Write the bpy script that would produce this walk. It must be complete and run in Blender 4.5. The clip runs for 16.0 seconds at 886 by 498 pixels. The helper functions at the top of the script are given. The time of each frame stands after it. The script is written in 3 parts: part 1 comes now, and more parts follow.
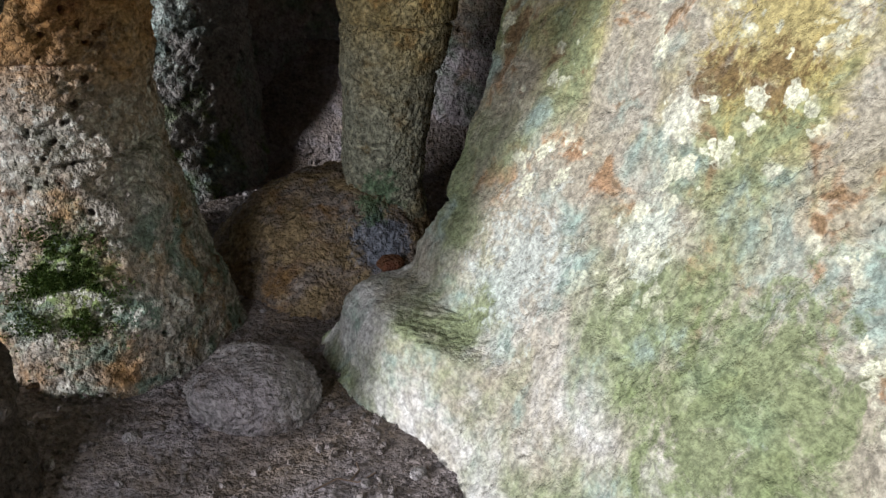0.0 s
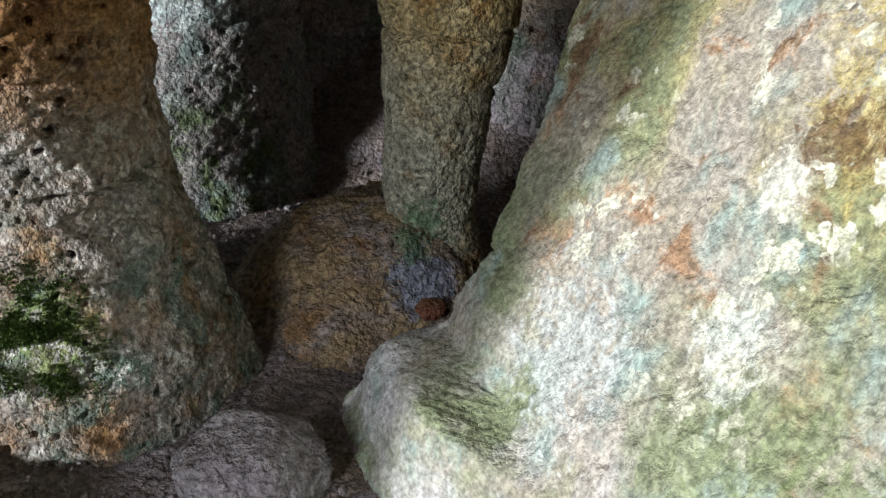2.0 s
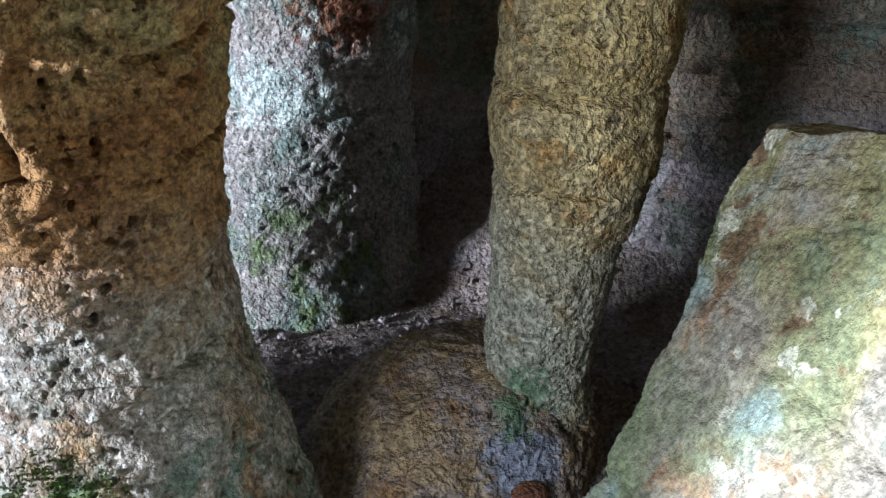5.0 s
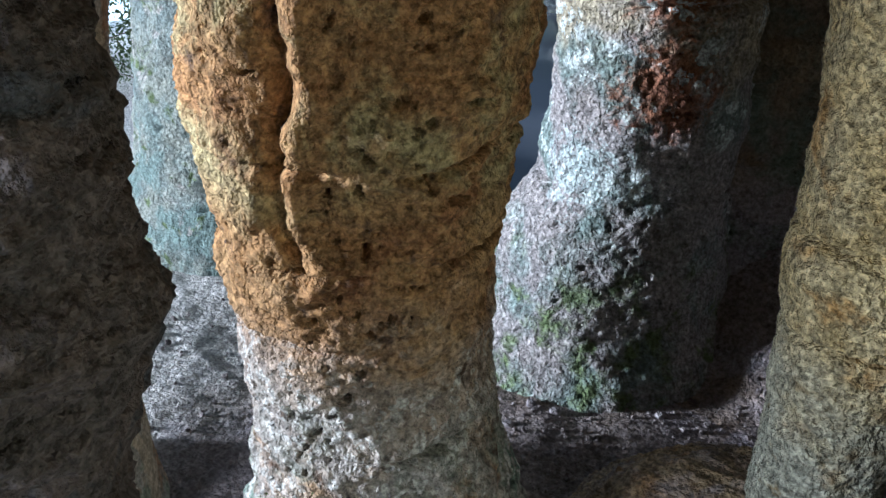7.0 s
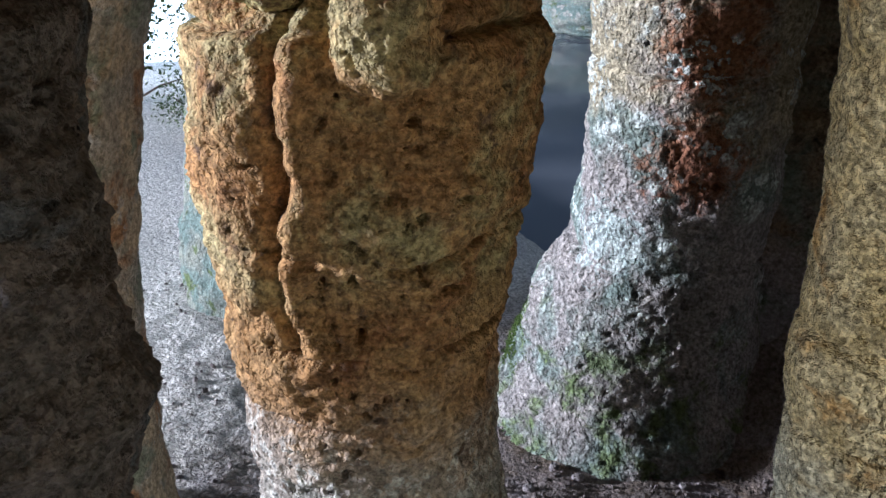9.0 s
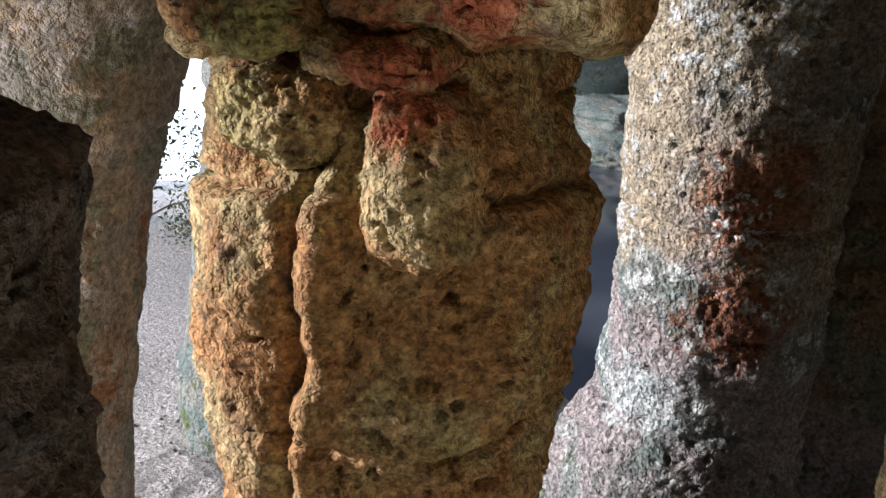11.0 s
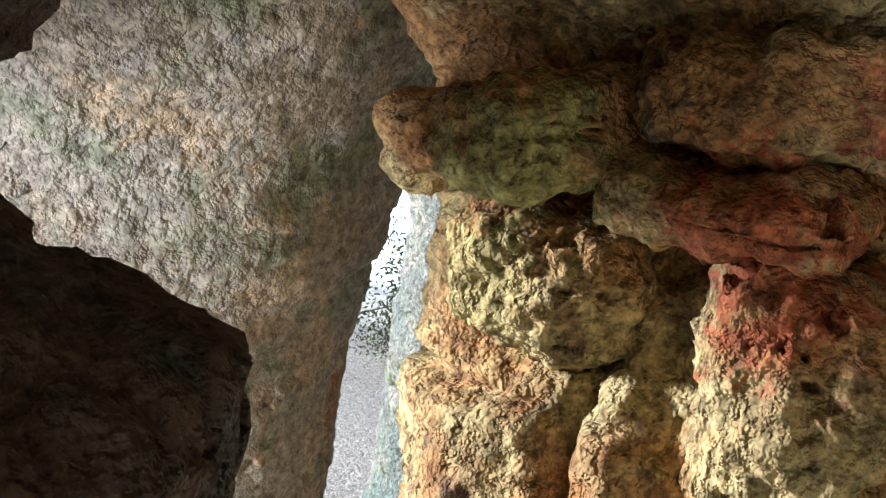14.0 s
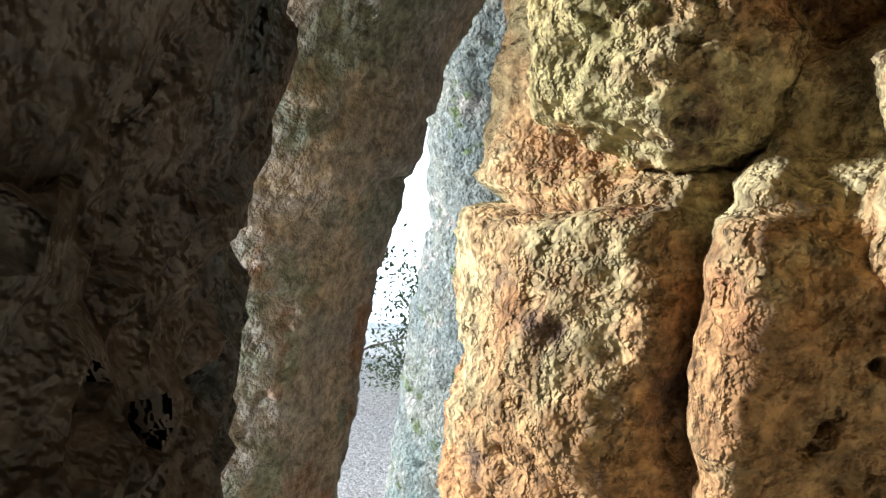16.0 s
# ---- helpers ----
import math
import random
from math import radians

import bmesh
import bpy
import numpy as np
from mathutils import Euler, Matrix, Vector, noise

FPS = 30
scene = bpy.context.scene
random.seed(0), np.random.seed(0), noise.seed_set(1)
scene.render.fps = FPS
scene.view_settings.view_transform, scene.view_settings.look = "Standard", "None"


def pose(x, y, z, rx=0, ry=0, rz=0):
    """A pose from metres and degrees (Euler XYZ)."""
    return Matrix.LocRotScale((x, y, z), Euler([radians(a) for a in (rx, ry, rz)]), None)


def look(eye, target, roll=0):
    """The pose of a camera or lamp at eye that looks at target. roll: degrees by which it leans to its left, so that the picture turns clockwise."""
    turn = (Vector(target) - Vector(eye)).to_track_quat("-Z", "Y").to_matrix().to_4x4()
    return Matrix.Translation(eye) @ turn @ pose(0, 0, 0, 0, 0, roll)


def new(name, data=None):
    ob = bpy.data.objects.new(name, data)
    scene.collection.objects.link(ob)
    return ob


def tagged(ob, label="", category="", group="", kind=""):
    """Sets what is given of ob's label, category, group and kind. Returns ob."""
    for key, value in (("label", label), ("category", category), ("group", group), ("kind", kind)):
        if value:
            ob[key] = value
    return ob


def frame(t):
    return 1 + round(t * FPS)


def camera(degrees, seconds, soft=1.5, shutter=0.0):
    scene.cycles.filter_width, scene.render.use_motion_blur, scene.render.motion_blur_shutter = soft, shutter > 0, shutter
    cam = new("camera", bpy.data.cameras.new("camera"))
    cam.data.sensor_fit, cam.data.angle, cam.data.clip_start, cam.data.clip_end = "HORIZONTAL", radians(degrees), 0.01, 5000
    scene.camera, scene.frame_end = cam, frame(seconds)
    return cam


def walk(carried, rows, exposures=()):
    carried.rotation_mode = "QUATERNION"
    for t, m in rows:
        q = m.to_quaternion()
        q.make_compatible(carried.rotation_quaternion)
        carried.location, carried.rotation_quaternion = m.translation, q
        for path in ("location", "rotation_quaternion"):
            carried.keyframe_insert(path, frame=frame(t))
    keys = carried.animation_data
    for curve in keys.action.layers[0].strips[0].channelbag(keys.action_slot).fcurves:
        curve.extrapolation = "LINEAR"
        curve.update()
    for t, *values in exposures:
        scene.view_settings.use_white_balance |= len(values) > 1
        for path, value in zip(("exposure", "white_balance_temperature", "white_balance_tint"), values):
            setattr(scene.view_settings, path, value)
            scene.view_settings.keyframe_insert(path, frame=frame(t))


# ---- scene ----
cam = camera(50.6, 16.0)
METRES, EYE, TILT, LEAN, TURN = 2.8, 1.4, -25.0, 0.0, 0.0
ROWS = [
    (0.0, 0.0, 0.0, 0.0, 0.0, 0.0, -0.0),
    (0.5, -0.004, 0.0205, 0.0121, 0.76, -0.45, -0.34),
    (1.0, 0.0206, 0.0697, 0.0281, 3.15, -0.97, -1.34),
    (1.5, 0.037, 0.1199, 0.0488, 4.61, -1.4, -1.93),
    (2.0, 0.0394, 0.1545, 0.0706, 5.63, -1.66, -2.32),
    (2.5, 0.0412, 0.185, 0.0863, 6.36, -1.76, -2.54),
    (3.0, 0.0427, 0.2193, 0.1225, 6.81, -1.84, -2.61),
    (5.5, 0.0157, 0.3086, 0.2331, 17.61, -2.49, -7.64),
    (6.0, 0.0301, 0.3293, 0.2542, 24.63, -3.25, -9.67),
    (6.5, 0.0451, 0.3241, 0.2765, 30.42, -4.05, -12.18),
    (7.0, 0.0569, 0.31, 0.2947, 34.29, -4.77, -14.18),
    (7.5, 0.075, 0.3076, 0.3103, 37.1, -5.63, -15.22),
    (8.0, 0.0991, 0.3077, 0.3203, 38.91, -5.93, -15.55),
    (10.5, 0.0576, 0.3477, 0.3708, 37.64, 1.61, -16.01),
    (11.0, 0.0304, 0.3558, 0.3719, 38.87, 3.04, -17.05),
    (11.5, -0.0183, 0.3841, 0.3754, 41.36, 3.26, -18.02),
    (12.0, -0.0504, 0.3862, 0.3913, 44.16, 1.95, -18.83),
    (12.5, -0.0638, 0.3869, 0.4047, 46.24, 1.63, -19.57),
    (13.0, -0.0746, 0.3899, 0.4083, 47.92, 2.41, -20.09),
    (13.5, -0.0942, 0.4108, 0.4111, 49.61, 3.54, -20.34),
    (14.0, -0.1314, 0.4431, 0.4101, 50.56, 5.41, -20.49),
    (14.5, -0.1498, 0.4522, 0.4201, 50.86, 6.02, -20.53),
    (15.0, -0.1706, 0.4773, 0.3979, 51.12, 8.18, -20.7),
    (15.5, -0.1842, 0.494, 0.3723, 51.12, 8.83, -20.87),
    (16.0, -0.1903, 0.4985, 0.3362, 50.8, 9.02, -20.73),
]
walk(cam, [(t, pose(0, 0, EYE, TILT, LEAN, TURN) @ pose(METRES * x, METRES * y, METRES * z, 90 + pitch, roll, yaw)) for t, x, y, z, yaw, pitch, roll in ROWS],
     [(0.0, -0.4, 6100, 12), (1.5, -0.2, 6000, 12), (3.0, -0.1, 6000, 12), (5.5, 0.6, 5300, 11), (8.0, 0.5, 5200, 11), (10.3, 0.5, 6100, 24), (11.5, 0.45, 6300, 24), (13.0, 0.6, 6500, 22), (14.5, 0.95, 6000, 14), (16.0, 0.85, 5900, 13)])

# ---- world, sun, exposure ----
SUN_DIR = Vector((-0.80, -0.60, 0.17))
world = bpy.data.worlds.new("sky")
scene.world = world
world.use_nodes = True
wt = world.node_tree
sky = wt.nodes.new("ShaderNodeTexSky")
sky.sky_type = "NISHITA"
sky.sun_disc = False
sky.sun_elevation = math.asin(SUN_DIR.normalized().z)
sky.sun_rotation = math.atan2(SUN_DIR.x, SUN_DIR.y)
wt.links.new(sky.outputs[0], wt.nodes["Background"].inputs[0])
wt.nodes["Background"].inputs[1].default_value = 0.022
sun = new("sun", bpy.data.lights.new("sun", "SUN"))
sun.data.energy = 5.0
sun.data.angle = radians(7)
sun.data.color = (1.0, 0.96, 0.90)
sun.matrix_world = look((0, 0, 0), -SUN_DIR)

# daylight of the open sky in the side mouth of the cave
mouth_light = new("mouth_daylight", bpy.data.lights.new("mouth_daylight", "AREA"))
mouth_light.data.shape, mouth_light.data.size, mouth_light.data.size_y = "RECTANGLE", 0.55, 1.6
mouth_light.data.energy = 54
mouth_light.data.color = (1.0, 0.98, 0.95)
mouth_light.matrix_world = look((-1.35, -0.3, 1.3), (-0.6, 2.5, 1.2))

# ---- noise ----
RNG = np.random.RandomState(7)
PERM = RNG.permutation(256)
GRAD = RNG.normal(size=(256, 3))
GRAD /= np.linalg.norm(GRAD, axis=1)[:, None]


def perlin(p):
    """Gradient noise at an (n, 3) array of points, about -0.7 to 0.7."""
    i = np.floor(p).astype(np.int64)
    f = p - i
    u = f * f * f * (f * (f * 6 - 15) + 10)
    total = np.zeros(len(p))
    for dx in (0, 1):
        for dy in (0, 1):
            for dz in (0, 1):
                h = PERM[(PERM[(PERM[(i[:, 0] + dx) & 255] + i[:, 1] + dy) & 255] + i[:, 2] + dz) & 255]
                d = (GRAD[h] * (f - (dx, dy, dz))).sum(1)
                w = (u[:, 0] if dx else 1 - u[:, 0]) * (u[:, 1] if dy else 1 - u[:, 1]) * (u[:, 2] if dz else 1 - u[:, 2])
                total += d * w
    return total


def fbm(p, size, octaves=3, gain=0.5):
    total, amp = np.zeros(len(p)), 1.0
    for k in range(octaves):
        total += amp * perlin(p / size * 2 ** k + 17.3 * k)
        amp *= gain
    return total


def smooth(a, b, v):
    t = np.clip((v - a) / (b - a), 0, 1)
    return t * t * (3 - 2 * t)


def weathering(p, rough=1.0, pits=1.0, squash=1.6):
    """Relief of eroded limestone: lumps, knobs, fine grain and solution pits."""
    q = p * (1, 1, squash)
    lumps = 0.030 * fbm(q, 0.28, 2)
    knobs = 0.016 * fbm(q + 5, 0.085, 3)
    billow = np.abs(fbm(q + 9, 0.045, 2))
    hole = smooth(0.34, 0.55, fbm(q * (1, 1, 0.8) + 31, 0.034, 2, 0.7))
    zone = smooth(-0.15, 0.35, fbm(p + 3, 0.3, 2))
    flakes = np.abs(perlin(p * (1, 1, 2.4) / 0.022 + 13))
    return rough * (lumps + knobs + 0.016 * (0.25 - billow) + 0.010 * zone * (0.2 - flakes)) - pits * 0.026 * hole * (0.3 + zone) + 0.004 * rough * perlin(q / 0.013)


def cracks(p, heights, depth=0.02, width=0.007):
    """Horizontal bedding joints that wander and fade in and out."""
    cut = np.zeros(len(p))
    for k, h in enumerate(heights):
        line = h + 0.030 * fbm(p * (1, 1, 0.2) + 7 * k, 0.35, 3)
        keep = smooth(-0.25, 0.1, fbm(p * (1, 1, 0.2) + 40 + 3 * k, 0.25, 2))
        cut -= depth * keep * np.exp(-((p[:, 2] - line) / width) ** 2)
    return cut


def grid_mesh(name, points, rows, cols, material, closed=False):
    """A smooth quad mesh from an array of rows x cols points."""
    mesh = bpy.data.meshes.new(name)
    r = np.arange(rows - 1)[:, None] * cols
    c = np.arange(cols if closed else cols - 1)[None, :]
    d = (c + 1) % cols
    quads = np.stack([r + c, r + d, r + cols + d, r + cols + c], -1).reshape(-1, 4)
    mesh.vertices.add(len(points))
    mesh.vertices.foreach_set("co", np.asarray(points, dtype=np.float32).ravel())
    mesh.loops.add(quads.size)
    mesh.loops.foreach_set("vertex_index", quads.ravel().astype(np.int32))
    mesh.polygons.add(len(quads))
    mesh.polygons.foreach_set("loop_start", np.arange(0, quads.size, 4, dtype=np.int32))
    mesh.polygons.foreach_set("use_smooth", np.ones(len(quads), dtype=bool))
    mesh.update(calc_edges=True)
    mesh.validate()
    mesh.materials.append(material)
    return mesh


def column(name, material, profile, seed, fine=0.008, rough=1.0, pits=1.0, joints=(), shape=None, depth=0.02):
    """A rock pillar. profile rows: height, centre x, centre y, radius."""
    prof = np.array(profile)
    low, high = prof[0, 0], prof[-1, 0]
    rows = int((high - low) / fine) + 1
    cols = int(2 * math.pi * prof[:, 3].mean() / fine)
    z = np.repeat(np.linspace(low, high, rows), cols)
    a = np.tile(np.linspace(0, 2 * math.pi, cols, endpoint=False), rows)
    cx, cy, rad = (np.interp(z, prof[:, 0], prof[:, k]) for k in (1, 2, 3))
    flat = np.stack([cx + rad * np.cos(a), cy + rad * np.sin(a), z], 1)
    p = flat + seed
    slope = np.interp(z, prof[:, 0], np.gradient(prof[:, 3], prof[:, 0]))
    slope = np.clip(slope, -1.5, 1.5) * (smooth(low, low + 0.3, z) if slope.max() > 0 else 1)
    lean = 1 / np.sqrt(1 + slope ** 2)
    d = weathering(p, rough, pits) + cracks(flat, joints, depth)
    out = rad + d * lean + 0.045 * rough * fbm(p * (1, 1, 0.5), 0.5, 2)
    if shape:
        out = out + shape(a, z)
    pts = np.stack([cx + out * np.cos(a), cy + out * np.sin(a), z - d * slope * lean + 0.010 * rough * fbm(p + 50, 0.07, 2)], 1)
    return new(name, grid_mesh(name, pts, rows, cols, material, True))


# ---- materials ----
def noise_node(nt, vec, scale, detail=4.0, rough=0.6, distortion=0.0):
    n = nt.nodes.new("ShaderNodeTexNoise")
    n.inputs["Scale"].default_value, n.inputs["Detail"].default_value = scale, detail
    n.inputs["Roughness"].default_value, n.inputs["Distortion"].default_value = rough, distortion
    nt.links.new(vec, n.inputs["Vector"])
    return n.outputs["Fac"]


def ramp_node(nt, fac, low, high, to_low=0.0, to_high=1.0):
    n = nt.nodes.new("ShaderNodeMapRange")
    n.interpolation_type = "SMOOTHSTEP"
    for key, v in (("From Min", low), ("From Max", high), ("To Min", to_low), ("To Max", to_high)):
        n.inputs[key].default_value = v
    nt.links.new(fac, n.inputs["Value"])
    return n.outputs["Result"]


def maths(nt, op, a, b):
    n = nt.nodes.new("ShaderNodeMath")
    n.operation = op
    for k, v in enumerate((a, b)):
        if isinstance(v, (int, float)):
            n.inputs[k].default_value = v
        else:
            nt.links.new(v, n.inputs[k])
    return n.outputs[0]


def mixed(nt, fac, a, b):
    n = nt.nodes.new("ShaderNodeMix")
    n.data_type = "RGBA"
    nt.links.new(fac, n.inputs[0]) if not isinstance(fac, (int, float)) else setattr(n.inputs[0], "default_value", fac)
    for k, v in ((6, a), (7, b)):
        if isinstance(v, tuple):
            n.inputs[k].default_value = (*v, 1)
        else:
            nt.links.new(v, n.inputs[k])
    return n.outputs[2]


def rock_material(name, base, second, stains=(), lichen=None, grain=0.5, rough=0.9, bump=0.9, seed=0.0, outdoors=None, spots=()):
    """Weathered rock. stains: colour, noise scale, threshold low, high, then optional height band (z0, z1) that fades in from z0 to z1.
    lichen: colour, scale, amount, z0, z1. spots: colour, centre, radius, raggedness of single stains."""
    m = bpy.data.materials.new(name)
    m.use_nodes = True
    nt = m.node_tree
    shader = nt.nodes["Principled BSDF"]
    geo = nt.nodes.new("ShaderNodeNewGeometry")
    shift = nt.nodes.new("ShaderNodeVectorMath")
    shift.operation = "ADD"
    shift.inputs[1].default_value = (seed, seed * 1.7, seed * 0.6)
    nt.links.new(geo.outputs["Position"], shift.inputs[0])
    vec = shift.outputs[0]
    split = nt.nodes.new("ShaderNodeSeparateXYZ")
    nt.links.new(geo.outputs["Position"], split.inputs[0])
    height = maths(nt, "ADD", split.outputs["Z"], maths(nt, "MULTIPLY", maths(nt, "SUBTRACT", noise_node(nt, vec, 6, 4), 0.5), 0.5))
    col = mixed(nt, ramp_node(nt, noise_node(nt, vec, 5, 6, 0.65), 0.35, 0.65), base, second)
    for colour, scale, lo, hi, *band in stains:
        fac = ramp_node(nt, noise_node(nt, vec, scale, 5, 0.62, 0.4), lo, hi)
        if band:
            fac = maths(nt, "MULTIPLY", fac, ramp_node(nt, height, band[0], band[1]))
        col = mixed(nt, fac, col, colour)
    for colour, centre, radius, ragged in spots:
        far = nt.nodes.new("ShaderNodeVectorMath")
        far.operation = "DISTANCE"
        nt.links.new(geo.outputs["Position"], far.inputs[0])
        far.inputs[1].default_value = centre
        edge = maths(nt, "MULTIPLY", maths(nt, "SUBTRACT", noise_node(nt, vec, 2.2 / radius, 8, 0.78, 0.6), 0.5), 2.4 * ragged)
        fac = ramp_node(nt, maths(nt, "ADD", maths(nt, "DIVIDE", far.outputs["Value"], radius), edge), 1.15, 0.55, 0.0, 0.8)
        col = mixed(nt, fac, col, colour)
    if lichen:
        colour, scale, amount, z0, z1 = lichen
        vor = nt.nodes.new("ShaderNodeTexVoronoi")
        vor.inputs["Scale"].default_value = scale
        warp = nt.nodes.new("ShaderNodeMix")
        warp.data_type = "VECTOR"
        warp.inputs[0].default_value = 0.05
        nz = nt.nodes.new("ShaderNodeTexNoise")
        nz.inputs["Scale"].default_value = 40
        nt.links.new(vec, nz.inputs["Vector"])
        nt.links.new(vec, warp.inputs[4])
        nt.links.new(nz.outputs["Color"], warp.inputs[5])
        nt.links.new(warp.outputs[1], vor.inputs["Vector"])
        sepc = nt.nodes.new("ShaderNodeSeparateColor")
        nt.links.new(vor.outputs["Color"], sepc.inputs[0])
        size = maths(nt, "MULTIPLY", sepc.outputs[0], 0.75)
        spot = ramp_node(nt, maths(nt, "SUBTRACT", size, vor.outputs["Distance"]), 0.0, 0.06)
        patch = ramp_node(nt, noise_node(nt, vec, 4, 4, 0.6), 0.62 - amount, 0.72 - amount)
        fac = maths(nt, "MULTIPLY", maths(nt, "MULTIPLY", spot, patch), ramp_node(nt, height, z0, z1))
        fac = maths(nt, "MULTIPLY", fac, ramp_node(nt, noise_node(nt, vec, 110, 3), 0.3, 0.55, 0.35, 0.95))
        col = mixed(nt, fac, col, colour)
    # outside the mouth the ground blends to a colour with sunlight painted in
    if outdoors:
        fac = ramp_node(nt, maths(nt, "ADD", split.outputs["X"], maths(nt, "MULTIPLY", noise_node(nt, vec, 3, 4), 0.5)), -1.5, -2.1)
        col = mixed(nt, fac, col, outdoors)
    fine = noise_node(nt, vec, 75, 6, 0.7)
    mottle = ramp_node(nt, noise_node(nt, vec, 34, 5, 0.72), 0.32, 0.62, 1 - 0.5 * grain, 1 + 0.25 * grain)
    speck = maths(nt, "MULTIPLY", mottle, ramp_node(nt, fine, 0.32, 0.66, 1 - 0.7 * grain, 1 + 0.45 * grain))
    scale_n = nt.nodes.new("ShaderNodeVectorMath")
    scale_n.operation = "SCALE"
    nt.links.new(col, scale_n.inputs[0])
    nt.links.new(speck, scale_n.inputs["Scale"])
    nt.links.new(scale_n.outputs[0], shader.inputs["Base Color"])
    shader.inputs["Roughness"].default_value = rough
    shader.inputs["Specular IOR Level"].default_value = 0.25
    b1 = nt.nodes.new("ShaderNodeBump")
    b1.inputs["Strength"].default_value = bump
    b1.inputs["Distance"].default_value = 0.013
    coarse = ramp_node(nt, noise_node(nt, vec, 30, 3, 0.6), 0.25, 0.6)
    pitted = ramp_node(nt, noise_node(nt, vec, 62, 3, 0.6), 0.3, 0.55)
    nt.links.new(maths(nt, "ADD", maths(nt, "ADD", pitted, coarse), maths(nt, "MULTIPLY", noise_node(nt, vec, 190, 2, 0.5), 0.3)), b1.inputs["Height"])
    nt.links.new(b1.outputs[0], shader.inputs["Normal"])
    return m


RUST, PALE, GREEN = (0.34, 0.11, 0.035), (0.55, 0.53, 0.50), (0.16, 0.22, 0.10)
TEAL, LILAC = (0.24, 0.33, 0.31), (0.36, 0.33, 0.36)

RED = (0.42, 0.10, 0.05)
mat_a = rock_material("ochre_limestone", (0.38, 0.21, 0.085), (0.46, 0.29, 0.13),
                      [((0.28, 0.12, 0.055), 4.0, 0.5, 0.72), ((0.44, 0.37, 0.19), 5.0, 0.46, 0.62, 1.0, 1.3), ((0.45, 0.42, 0.38), 4.0, 0.3, 0.55, 1.0, 0.6), ((0.22, 0.29, 0.24), 7.0, 0.46, 0.62, 0.75, 0.35), ((0.14, 0.09, 0.06), 11.0, 0.58, 0.70)],
                      ((0.66, 0.66, 0.62), 36, 0.18, 0.95, 0.65), 0.7, seed=1, bump=0.75,
                      spots=[(RED, (-0.78, 2.20, 1.79), 0.085, 2.2), (RED, (-0.66, 2.26, 1.90), 0.075, 1.6), ((0.30, 0.33, 0.13), (-0.98, 2.12, 1.85), 0.09, 2.4), ((0.42, 0.38, 0.17), (-1.05, 2.14, 1.72), 0.09, 1.6), ((0.22, 0.30, 0.09), (-0.96, 2.13, 0.30), 0.13, 1.6)])
mat_b = rock_material("grey_lichen_limestone", (0.34, 0.33, 0.33), (0.42, 0.39, 0.38),
                      [((0.24, 0.31, 0.29), 4.0, 0.45, 0.62), ((0.47, 0.42, 0.30), 2.5, 0.3, 0.5, 0.95, 1.15), (GREEN, 8.0, 0.5, 0.66, 0.55, 0.3), ((0.16, 0.17, 0.16), 12.0, 0.58, 0.70)],
                      ((0.70, 0.78, 0.76), 22, 0.16, 0.3, 0.55), 0.7, seed=5, bump=1.0,
                      spots=[(RUST, (-0.93, 3.72, 1.0), 0.17, 1.2), (RUST, (-0.90, 3.72, 1.35), 0.19, 1.0), ((0.62, 0.74, 0.74), (-1.22, 3.72, 0.70), 0.13, 2.2)])
mat_c = rock_material("yellow_limestone", (0.50, 0.38, 0.16), (0.54, 0.45, 0.24),
                      [((0.42, 0.25, 0.08), 6.0, 0.52, 0.66), ((0.50, 0.50, 0.38), 4.0, 0.3, 0.5, 0.85, 0.5), ((0.30, 0.24, 0.13), 14.0, 0.56, 0.68)],
                      None, 0.75, seed=9, bump=1.0,
                      spots=[((0.13, 0.25, 0.13), (-0.21, 2.86, 0.26), 0.085, 1.6), ((0.30, 0.36, 0.45), (-0.22, 2.84, 0.14), 0.09, 1.4)])
mat_r = rock_material("pale_lichen_rock", (0.37, 0.34, 0.27), (0.43, 0.40, 0.34),
                      [((0.42, 0.36, 0.14), 2.6, 0.40, 0.6, 0.6, 0.95), ((0.44, 0.28, 0.17), 7.0, 0.56, 0.66, 0.35, 0.6), ((0.62, 0.62, 0.62), 3.5, 0.36, 0.60, 0.45, 0.2), ((0.24, 0.28, 0.16), 2.6, 0.46, 0.66), ((0.30, 0.38, 0.34), 5.0, 0.50, 0.68), ((0.19, 0.13, 0.07), 7.0, 0.58, 0.68, 0.6, 0.85)],
                      ((0.70, 0.71, 0.56), 17, 0.15, 0.35, 0.6), 0.6, seed=3, bump=0.42,
                      spots=[((0.19, 0.24, 0.11), (0.52, 1.36, 0.48), 0.24, 1.8), ((0.44, 0.37, 0.14), (0.66, 1.80, 1.06), 0.20, 1.8), ((0.15, 0.09, 0.04), (0.56, 1.86, 0.92), 0.075, 2.2), ((0.15, 0.09, 0.04), (0.66, 1.74, 0.93), 0.085, 2.2), ((0.62, 0.66, 0.58), (0.41, 1.76, 0.61), 0.085, 1.7), ((0.70, 0.71, 0.60), (0.49, 1.89, 0.83), 0.06, 1.7), ((0.50, 0.55, 0.53), (0.20, 2.05, 0.40), 0.17, 2.0)])
mat_e = rock_material("tan_grey_limestone", (0.46, 0.41, 0.34), (0.40, 0.40, 0.35),
                      [((0.42, 0.24, 0.13), 4.0, 0.46, 0.6, 1.75, 1.45), ((0.30, 0.33, 0.25), 5.0, 0.5, 0.6), ((0.55, 0.46, 0.33), 6.0, 0.52, 0.62)],
                      (PALE, 34, 0.1, 0.3, 0.5), 0.6, seed=12, bump=0.6)
